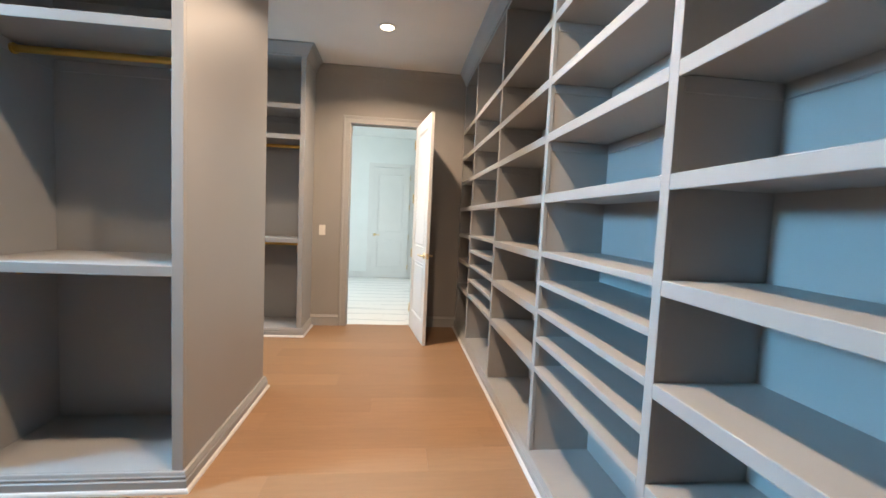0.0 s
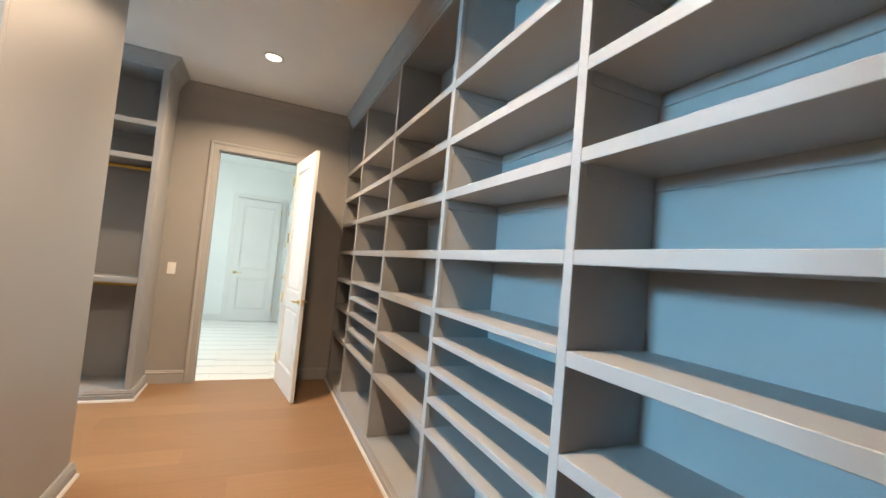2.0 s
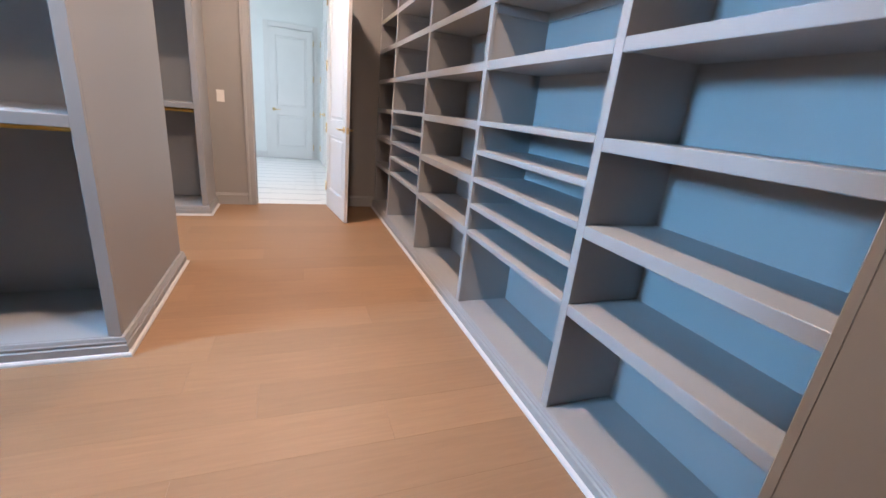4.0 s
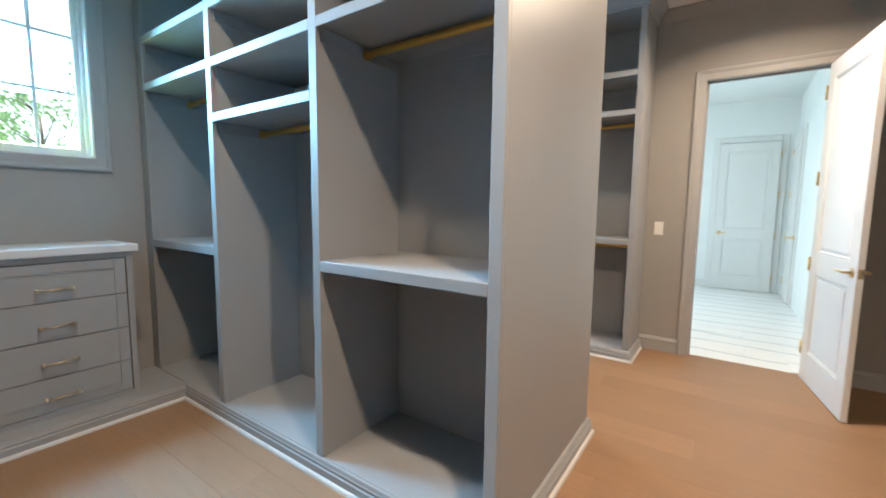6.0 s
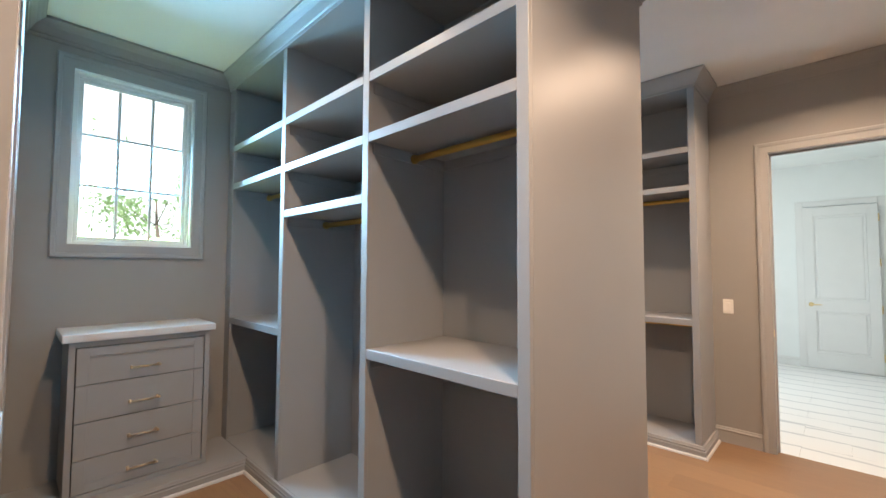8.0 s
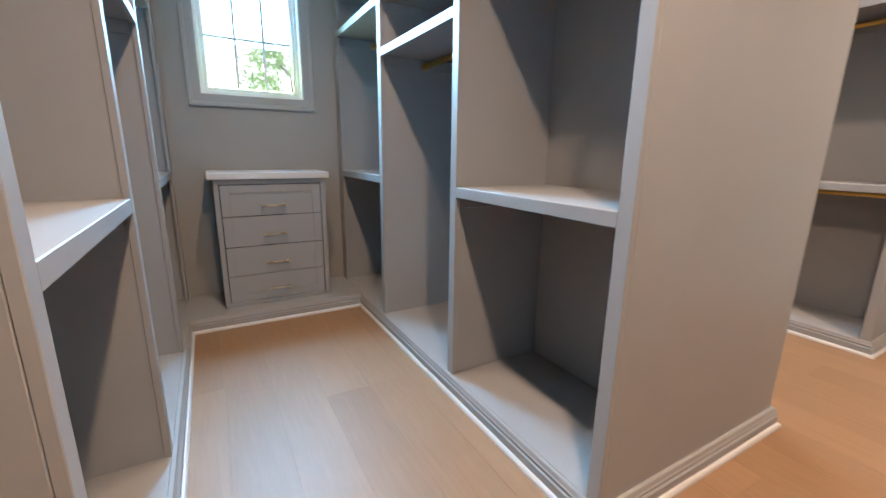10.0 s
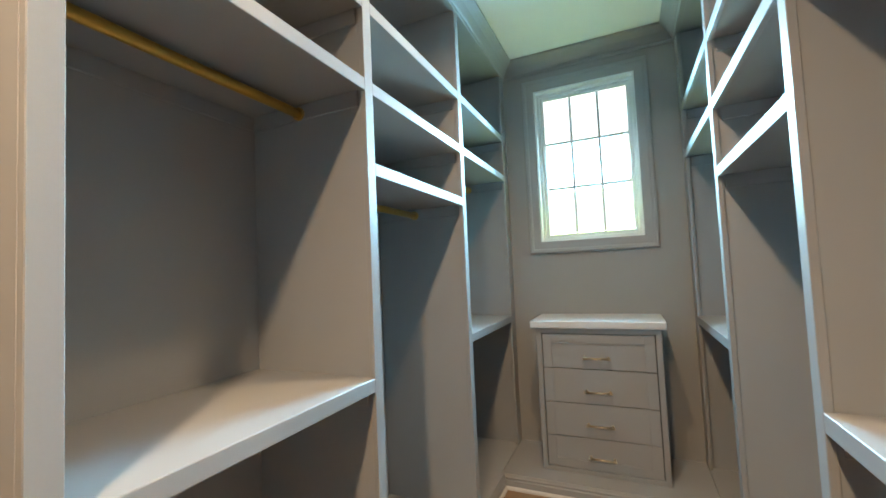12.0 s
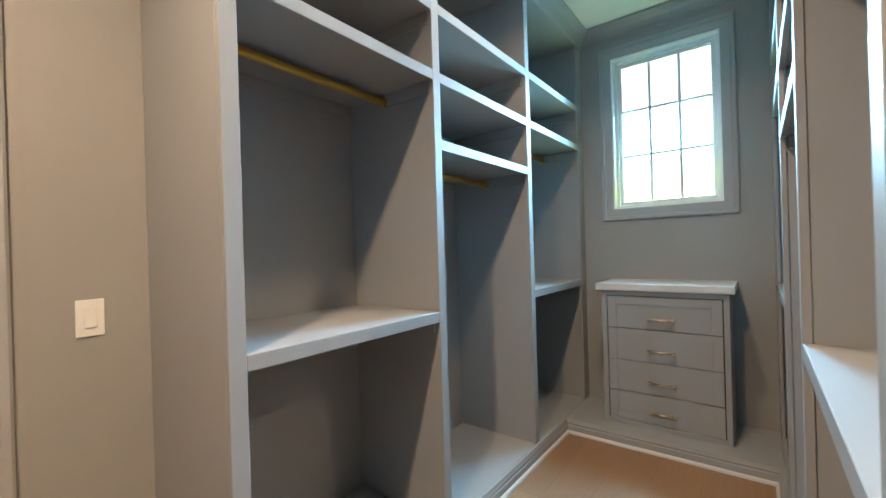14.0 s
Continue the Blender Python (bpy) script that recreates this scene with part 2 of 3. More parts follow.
wall = boxes((WX, DOOR_L - 0.02, DY, DY + 0.125, 0, 3.2), (DOOR_R + 0.02, 1.36, DY, DY + 0.125, 0, 3.2), (DOOR_L - 0.02, DOOR_R + 0.02, DY, DY + 0.125, DOOR_H + 0.02, 3.2))
solid("wall_north", wall, WALL, "greige painted wall around the bathroom door", "wall")
wall = boxes((WX, SD_L - 0.02, SWY - 0.12, SWY, 0, 3.2), (SD_R + 0.02, 1.36, SWY - 0.12, SWY, 0, 3.2), (SD_L - 0.02, SD_R + 0.02, SWY - 0.12, SWY, DOOR_H + 0.02, 3.2))
solid("wall_south", wall, WALL, "greige painted wall with a cased opening", "wall")
solid("wall_east", boxes((RBACK + 0.02, 1.36, 0.66, DY, 0, 3.2)), WALL, "plain wall behind the open shelving", "wall")
solid("ceiling", boxes((WX, 1.36, SWY, DY, CEIL, CEIL + 0.08)), CEILING, "flat white painted closet ceiling", "ceiling")
# room behind the camera's start
room = boxes((-1.75, -1.65, -1.6, 0.66, 0, 3.2), (1.65, 1.75, -1.6, 0.66, 0, 3.2), (-1.75, 1.75, -1.7, -1.6, 0, 3.2))
solid("wall_entry", room, WALL, "plain greige walls of the entry room", "wall")
solid("ceiling_entry", boxes((-1.75, 1.75, -1.7, 0.66, CEIL, CEIL + 0.08)), CEILING, "flat white entry ceiling", "ceiling")

# bathroom shell
BX0, BX1 = -2.2, 0.52
solid("wall_bathroom_east", boxes((BX1, BX1 + 0.12, DY + 0.125, FARY + 0.12, 0, 3.2)), BATHWALL, "pale painted bathroom side wall", "wall")
solid("wall_bathroom_north", boxes((BX0, BX1, FARY, FARY + 0.12, 0, 3.2)), BATHWALL, "pale painted bathroom end wall", "wall")
# west wall out of view; its opening is assumed, to let the bathroom's lamp in
bath = boxes((BX0 - 0.12, BX0, DY + 0.125, 7.1, 0, 3.2), (BX0 - 0.12, BX0, 8.7, FARY + 0.12, 0, 3.2), (BX0 - 0.12, BX0, 7.1, 8.7, 0, 0.75), (BX0 - 0.12, BX0, 7.1, 8.7, 2.75, 3.2))
solid("wall_bathroom_west", bath, BATHWALL, "pale painted bathroom wall with an assumed, unseen window opening", "wall")
solid("ceiling_bathroom", boxes((BX0, BX1, DY + 0.125, FARY, CEIL, CEIL + 0.08)), BATHWALL, "flat white bathroom ceiling", "ceiling")

# ---- casings ----
CASING = [(0.0, 0.0), (0.0, 0.012), (0.008, 0.016), (0.055, 0.016), (0.062, 0.022), (0.080, 0.024), (0.088, 0.018), (0.088, 0.0)]


def picture_casing(name, x_of, corners, label, mat, closed, thing_parent=None):
    """Casing round an opening in an upright plane; corners run so that the wall lies outside. x_of(u, v, out) gives the place."""
    bm = bmesh.new()
    n = len(corners)
    rings = []
    for i in range(n):
        p = Vector(corners[i])
        dirs = []
        if closed or i > 0:
            dirs.append((p - Vector(corners[i - 1])).normalized())
        if closed or i < n - 1:
            dirs.append((Vector(corners[(i + 1) % n]) - p).normalized())
        ns = [Vector((-d.y, d.x)) for d in dirs]
        m = ns[0] if len(ns) == 1 else (ns[0] + ns[1]) / (1 + ns[0].dot(ns[1]))
        rings.append([bm.verts.new(x_of(p.x + m.x * w, p.y + m.y * w, t)) for w, t in CASING])
    k = len(CASING)
    pairs = list(zip(rings, rings[1:])) + ([(rings[-1], rings[0])] if closed else [])
    for r, s in pairs:
        for j in range(k):
            bm.faces.new((r[j], r[(j + 1) % k], s[(j + 1) % k], s[j]))
    if not closed:
        bm.faces.new(rings[0])
        bm.faces.new(rings[-1])
    bmesh.ops.recalc_face_normals(bm, faces=bm.faces[:])
    if thing_parent:
        return part(name, bm, mat, thing_parent, label)
    return solid(name, bm, mat, label, "trim")


picture_casing("trim_north_door", lambda u, v, o: (u, DY - o, v), [(DOOR_L, 0), (DOOR_L, DOOR_H), (DOOR_R, DOOR_H), (DOOR_R, 0)], "grey moulded casing round the bathroom doorway", TRIM, False)
picture_casing("trim_south_door", lambda u, v, o: (u, SWY + o, v), [(SD_L, 0), (SD_L, DOOR_H), (SD_R, DOOR_H), (SD_R, 0)], "grey moulded casing round the entry opening", TRIM, False)
solid("jamb_north", boxes((DOOR_L - 0.02, DOOR_L, DY + 0.001, DY + 0.125, 0, DOOR_H), (DOOR_R, DOOR_R + 0.02, DY + 0.001, DY + 0.125, 0, DOOR_H), (DOOR_L - 0.02, DOOR_R + 0.02, DY + 0.001, DY + 0.125, DOOR_H, DOOR_H + 0.02),
                          (DOOR_L, DOOR_L + 0.012, DY + 0.05, DY + 0.085, 0, DOOR_H), (DOOR_L, DOOR_R, DY + 0.05, DY + 0.085, DOOR_H - 0.012, DOOR_H)), TRIM, "painted door jamb with a stop", "trim")
solid("jamb_south", boxes((SD_L - 0.02, SD_L, SWY - 0.12, SWY - 0.001, 0, DOOR_H), (SD_R, SD_R + 0.02, SWY - 0.12, SWY - 0.001, 0, DOOR_H), (SD_L - 0.02, SD_R + 0.02, SWY - 0.12, SWY - 0.001, DOOR_H, DOOR_H + 0.02)), TRIM, "painted entry jamb", "trim")
solid("strike_plate", boxes((DOOR_L - 0.002, DOOR_L + 0.002, DY + 0.012, DY + 0.04, 0.93, 0.99), bevel=0.001), GOLD, "small gold strike plate in the door jamb", "trim")

# ---- mouldings ----
TALLBASE = [(0, 0), (0.021, 0), (0.021, 0.066), (0.018, 0.069), (0.014, 0.073), (0.014, 0.078), (0.017, 0.082), (0.017, 0.090), (0.013, 0.096), (0.011, 0.106), (0.008, 0.1145), (0, 0.1145)]
TALLBASE = [(o, z * RBASE / 0.115) for o, z in TALLBASE]
BASEBOARD = [(o + (0.006 if o else 0), z * BASE / RBASE) for o, z in TALLBASE]
SHOEP = [(0.0225, 0), (0.042, 0), (0.041, 0.010), (0.035, 0.017), (0.0225, 0.020)]
SLIMSHOE = [(o - 0.006, z) for o, z in SHOEP]
WALLBASE = [(0, 0), (0.016, 0), (0.016, 0.095), (0.020, 0.100), (0.020, 0.108), (0.012, 0.116), (0.010, 0.126), (0.006, 0.130), (0, 0.130)]
CROWN = [(0, -0.122), (0.009, -0.122), (0.013, -0.112), (0.013, -0.102), (0.022, -0.094), (0.032, -0.078), (0.048, -0.053), (0.068, -0.034), (0.080, -0.026), (0.086, -0.021), (0.092, -0.018), (0.092, 0), (0, 0)]
CROWN = [(o, CEIL + z) for o, z in CROWN]
SLIMCROWN = [(o * 0.36, z) for o, z in CROWN]
BASEPATH = [(SX, SWY), (SX, SY), (PLAT, SY), (PLAT, NY), (NX, NY), (NX, BLOCK), (WX, BLOCK)]
CROWNPATH = [(SX, SWY), (SX, SY), (WX, SY), (WX, NY), (NX, NY), (NX, BLOCK), (WX, BLOCK)]
N2PATH = [(WX, N2Y), (N2X, N2Y), (N2X, DY), (RX, DY), (RX, SWY)]


# ---- wardrobes ----
SW = 0.052          # stile width
TOPZ = 2.972        # underside of the top rail
SHELF = 0.048
CLEAT = 0.009
MID, S3, S2, S1 = 1.070, 1.858, 2.168, 2.486


def wardrobe(label, front, back, out, ends, bays, group):
    """Open wardrobe along x. front, back: y of the face and of the back panel; out: -1 when it faces -y.
    ends: x of the outer face at the corridor and of the wall; bays: stile centres and shelf heights."""
    w = thing("built_in_wardrobe", (ends[0] - 1.4, (front + back) / 2, 0), label, "wardrobe", group)
    e, wall_x = ends
    deep = -out
    f2 = front + deep * 0.022
    y = lambda a, b: (min(a, b), max(a, b))
    part("base_deck", boxes((wall_x, e - 0.02, *y(front + deep * 0.001, back), 0.0, BASE), bevel=0.002), CABINET, w)
    part("back_panel", boxes((wall_x, e - 0.02, *y(back, back + deep * 0.015), 0.0, CEIL - 0.002)), CABINET, w)
    part("top_rail", boxes((wall_x, e - 0.02, *y(front, f2), TOPZ, CEIL - 0.002), bevel=0.0015), CABINET, w)
    part("top_panel", boxes((wall_x, e - 0.02, *y(f2, back), TOPZ + 0.012, TOPZ + 0.032)), CABINET, w)
    edges = [e - SW / 2] + [b[0] for b in bays[1:]] + [wall_x + SW / 2 + 0.03]
    for i, cx in enumerate(edges):
        if i == 0:
            continue
        wdt = SW if i < len(edges) - 1 else SW + 0.06
        part("stile", boxes((cx - wdt / 2, cx + wdt / 2, *y(front, f2), BASE, TOPZ), bevel=0.002), CABINET, w)
        part("divider", boxes((cx - 0.018, cx + 0.018, *y(f2, back), BASE, TOPZ + 0.012), bevel=0.001), CABINET, w)
    for i, (_, heights, rods) in enumerate(bays):
        xr, xl = (edges[i] - (SW / 2 if i == 0 else 0.018)), edges[i + 1] + 0.018
        fr, fl = edges[i] - SW / 2, edges[i + 1] + SW / 2
        for h in heights:
            bm = boxes((fl, fr, *y(front + deep * 0.0005, f2), h - SHELF, h), bevel=0.002)
            s = part("shelf", boxes((xl, xr, *y(front + deep * 0.003, back), h - SHELF + 0.008, h + 0.0002), bm=bm), CABINET, w)
            c0, c1 = h - SHELF + 0.008 - 0.062, h - SHELF + 0.008
            a = f2 + deep * 0.012
            part("cleat", boxes((xl, xl + CLEAT, *y(a, back), c0, c1), bevel=0.003), CABINET, s)
            part("cleat", boxes((xr - CLEAT, xr, *y(a, back), c0, c1), bevel=0.003), CABINET, s)
            part("cleat", boxes((xl + CLEAT, xr - CLEAT, *y(back - deep * CLEAT, back), c0, c1), bevel=0.003), CABINET, s)
        for h in rods:
            ry = front + deep * 0.315
            z = h - SHELF - 0.030
            r = part("hanging_rod", cyl((xl + CLEAT, ry, z), (xr - CLEAT, ry, z), 0.0185, 24), BRASS, w, "aged brass hanging rod", smooth=False)
            for sx, d in ((xl + CLEAT, 1), (xr - CLEAT, -1)):
                part("rod_socket", cyl((sx, ry, z), (sx + d * 0.010, ry, z), 0.026, 24), BRASS, r)
    return w


def end_stile(w, x0, x1, front, f2):
    part("stile", boxes((x0, x1, min(front, f2), max(front, f2), BASE, TOPZ), bevel=0.002), CABINET, w)


# north wardrobe, facing the dresser aisle, with the long end panel of its block
wn_ = wardrobe("grey painted open wardrobe with shelves and brass hanging rods", NY, 3.21, -1, (NX, WX),
               [(0, (MID, S2, S1), (S2, MID)), (-1.853, (S3, S2, S1), (S3,)), (-2.795, (MID, S2, S1), (S2,))], "facing wardrobes")
part("end_panel", boxes((NX - 0.02, NX, NY + 0.0225, BLOCK, 0, CEIL - 0.002), bevel=0.002), CABINET, wn_, "tall satin end panel")
part("inner_side", boxes((NX - SW, NX - 0.0205, NY + 0.0225, 3.21, BASE, TOPZ + 0.01)), CABINET, wn_)
end_stile(wn_, NX - SW, NX, NY, NY + 0.022)
part("rear_panel", boxes((WX, NX - 0.021, BLOCK - 0.02, BLOCK, 0, CEIL - 0.002)), CABINET, wn_)
part("baseboard", sweep(BASEPATH, BASEBOARD, 3, 6), CABINET, wn_, "stepped grey base moulding")
part("shoe_moulding", sweep(BASEPATH, SHOEP, 3, 6), SHOE, wn_, "pale quarter-round shoe moulding")
part("crown", sweep(CROWNPATH, CROWN, 3, 6), CABINET, wn_, "coved grey crown moulding")

ws_ = wardrobe("grey painted open wardrobe beside the light switch", SY, 0.83, 1, (SX, WX),
               [(0, (MID, S2, S1), (S2, MID)), (-1.847, (S3, S2, S1), (S3,)), (-2.795, (MID, S2, S1), (S2,))], "facing wardrobes")
part("end_panel", boxes((SX - 0.02, SX, SWY, SY - 0.0225, 0, CEIL - 0.002), bevel=0.002), CABINET, ws_, "tall satin end panel")
part("inner_side", boxes((SX - SW, SX - 0.0205, 0.83, SY - 0.0225, BASE, TOPZ + 0.01)), CABINET, ws_)
end_stile(ws_, SX - SW, SX, SY - 0.022, SY)
part("baseboard", sweep(BASEPATH, BASEBOARD, 0, 2), CABINET, ws_, "stepped grey base moulding")
part("shoe_moulding", sweep(BASEPATH, SHOEP, 0, 2), SHOE, ws_, "pale quarter-round shoe moulding")
part("crown", sweep(CROWNPATH, CROWN, 0, 2), CABINET, ws_, "coved grey crown moulding")

w2_ = wardrobe("grey painted open wardrobe beside the bathroom door", N2Y, DY - 0.02, -1, (N2X, WX),
               [(0, (MID, S2, S1), (S2, MID)), (-1.853, (S3, S2, S1), (S3,)), (-2.795, (MID, S2, S1), (S2,))], "")
part("end_panel", boxes((N2X - 0.02, N2X, N2Y + 0.0225, DY, 0, CEIL - 0.002), bevel=0.002), CABINET, w2_, "narrow satin end panel")
part("inner_side", boxes((N2X - SW, N2X - 0.0205, N2Y + 0.0225, DY - 0.02, BASE, TOPZ + 0.01)), CABINET, w2_)
end_stile(w2_, N2X - SW, N2X, N2Y, N2Y + 0.022)
part("baseboard", sweep(N2PATH, BASEBOARD, 0, 2), CABINET, w2_, "stepped grey base moulding")
part("shoe_moulding", sweep(N2PATH, SHOEP, 0, 2), SHOE, w2_, "pale quarter-round shoe moulding")
part("crown", sweep(N2PATH, CROWN, 0, 2), CABINET, w2_, "coved grey crown moulding")
solid("trim_crown_north", sweep(N2PATH, SLIMCROWN, 2, 3), WALL, "coved crown over the bathroom door", "trim")
solid("trim_crown_west", sweep(CROWNPATH, CROWN, 2, 3), WALL, "coved crown over the window", "trim")
solid("baseboard", sweep([(N2X, DY), (DOOR_L - 0.09, DY)], WALLBASE), TRIM, "grey baseboard beside the doorway", "trim")
solid("baseboard", sweep([(DOOR_R + 0.09, DY), (RX + 0.02, DY)], WALLBASE), TRIM, "grey baseboard behind the door", "trim")
solid("baseboard", sweep([(SD_L - 0.09, SWY), (SX + 0.02, SWY)], WALLBASE), TRIM, "grey baseboard below the light switch", "trim")

# platform below the window
pl = thing("window_platform", ((WX + PLAT) / 2, 2.02, 0), "low grey painted platform below the window", "platform")
part("deck", boxes((WX, PLAT, SY + 0.001, NY - 0.001, 0.0, BASE - 0.001), bevel=0.002), CABINET, pl)
part("baseboard", sweep(BASEPATH, BASEBOARD, 2, 3), CABINET, pl, "stepped grey base moulding")
part("shoe_moulding", sweep(BASEPATH, SHOEP, 2, 3), SHOE, pl, "pale quarter-round shoe moulding")

# ---- open shelving along the corridor ----
sh = thing("open_shelving", ((RX + RBACK) / 2, 3.2, 0), "wall-long grey painted open shelving for shoes and bags", "shelving")
STILES = [SWY + 0.021, 1.764, 2.768, 3.819, 4.905, DY - 0.030]
BIG = (0.576, 0.888, 1.194, 1.500, 1.815, 2.107, 2.420)
CLOSE = (0.572, 0.735, 0.889, 1.043, 1.198, 1.500, 1.815, 2.107, 2.420)
RSH = 0.046
RTOP = 2.950
part("base_deck", boxes((RX + 0.001, RBACK, SWY, DY, 0, RBASE), bevel=0.002), CABINET, sh)
part("back_panel", boxes((RBACK, RBACK + 0.015, SWY, DY, 0, CEIL - 0.002)), CABINET, sh)
part("top_rail", boxes((RX, RX + 0.022, SWY, DY, RTOP, CEIL - 0.002), bevel=0.0015), CABINET, sh)
part("top_panel", boxes((RX + 0.022, RBACK, SWY, DY, RTOP + 0.012, RTOP + 0.032)), CABINET, sh)
for i, cy in enumerate(STILES):
    hi = DY - 0.001 if i == len(STILES) - 1 else cy + 0.021
    part("stile", boxes((RX, RX + 0.022, cy - 0.021, hi, RBASE, RTOP), bevel=0.002), CABINET, sh)
    part("divider", boxes((RX + 0.022, RBACK, cy - 0.016, cy + 0.016, RBASE, RTOP + 0.012), bevel=0.001), CABINET, sh)
for i in range(5):
    y0, y1 = STILES[i] + 0.016, STILES[i + 1] - 0.016
    rows = CLOSE if i in (1, 3) else BIG
    for h in rows:
        th = 0.027 if i in (1, 3) and h < 1.2 else RSH
        bm = boxes((RX + 0.0005, RX + 0.022, y0 + 0.005, y1 - 0.005, h - th, h), bevel=0.002)
        s = part("shelf", boxes((RX + 0.003, RBACK, y0, y1, h - th + 0.008, h + 0.0002), bm=bm), CABINET, sh)
        if h < 1.7:
            continue
        c1 = h - th + 0.008
        for rows_ in ((RX + 0.0225, RBACK, y0, y0 + 0.006), (RX + 0.0225, RBACK, y1 - 0.006, y1), (RBACK - CLEAT, RBACK, y0 + 0.006, y1 - 0.006)):
            part("cleat", boxes((*rows_, c1 - 0.05, c1), bevel=0.003), CABINET, s)
part("baseboard", sweep([(RX, DY), (RX, SWY)], TALLBASE), CABINET, sh, "stepped grey base moulding")
part("shoe_moulding", sweep([(RX, DY), (RX, SWY)], SLIMSHOE), SHOE, sh, "pale quarter-round shoe moulding")
part("crown", sweep(N2PATH, CROWN, 3, 4), CABINET, sh, "coved grey crown moulding")

# ---- dresser ----
DX = -3.395
dr = thing("dresser", (-3.6, 2.03, BASE), "grey painted four-drawer dresser under the window", "dresser")
DY0, DY1 = 1.652, 2.408
part("carcass", boxes((WX + 0.002, DX - 0.022, DY0, DY1, BASE, 1.027), bevel=0.002), CABINET, dr)
part("face_frame", boxes((DX - 0.022, DX, DY0, DY0 + 0.032, BASE, 1.027), (DX - 0.022, DX, DY1 - 0.032, DY1, BASE, 1.027),
                         (DX - 0.022, DX, DY0 + 0.032, DY1 - 0.032, 0.9905, 1.027), (DX - 0.022, DX, DY0 + 0.032, DY1 - 0.032, BASE, 0.1226), bevel=0.0015), CABINET, dr)
part("frieze", boxes((DX, DX + 0.006, DY0, DY1, 1.004, 1.027), bevel=0.001), CABINET, dr)
part("countertop", boxes((WX + 0.002, -3.365, DY0 - 0.034, DY1 + 0.03, 1.027, 1.074), bevel=0.005, segments=2), SHOE, dr, "pale overhanging top slab")
# near-black sheet: the shade between the drawers, put into colour
part("gap_shade_sheet", boxes((DX - 0.0225, DX - 0.018, DY0 + 0.03, DY1 - 0.03, 0.121, 0.9925)), DARK, dr, "near-black sheet standing in for shade in the drawer gaps")
cuts = [0.1247, 0.3227, 0.5392, 0.7618, 0.9879]
f0, f1 = DY0 + 0.038, DY1 - 0.038
for i in range(4):
    z0, z1 = cuts[i] + 0.0024, cuts[i + 1] - 0.0024
    rows = [(DX - 0.017, DX - 0.007, f0, f1, z0, z1)]
    fw = 0.058
    strips = [(DX - 0.007, DX - 0.0015, f0, f0 + fw, z0, z1), (DX - 0.007, DX - 0.0015, f1 - fw, f1, z0, z1)]
    if i == 3:
        strips.append((DX - 0.007, DX - 0.0015, f0 + fw, f1 - fw, z1 - 0.052, z1))
    if i == 0:
        strips.append((DX - 0.007, DX - 0.0015, f0 + fw, f1 - fw, z0, z0 + 0.052))
    d = part("drawer_front", boxes(*rows, *strips, bevel=0.0012), CABINET, dr)
    beads = []
    if i == 3:
        beads.append((DX - 0.007, DX - 0.0025, f0 + fw + 0.004, f1 - fw - 0.004, z1 - 0.063, z1 - 0.054))
    if i == 0:
        beads.append((DX - 0.007, DX - 0.0025, f0 + fw + 0.004, f1 - fw - 0.004, z0 + 0.053, z0 + 0.062))
    for bead in beads:
        part("bead", boxes(bead, bevel=0.0018), CABINET, d)
    hz = [0.2074, 0.4116, 0.6229, 0.8373][i]
    hy = 2.028
    hb = cyl((DX + 0.027, hy - 0.072, hz), (DX + 0.027, hy + 0.072, hz), 0.0068, 12)
    for s in (-1, 1):
        cyl((DX - 0.004, hy + s * 0.072, hz), (DX + 0.027, hy + s * 0.072, hz), 0.0052, 12, bm=hb)
        ball((DX + 0.027, hy + s * 0.076, hz), 0.0095, hb)
        cyl((DX - 0.005, hy + s * 0.072, hz), (DX - 0.001, hy + s * 0.072, hz), 0.009, 14, bm=hb)
    part("pull_handle", hb, NICKEL, d, "slim bronze bar pull with ball ends", smooth=True)

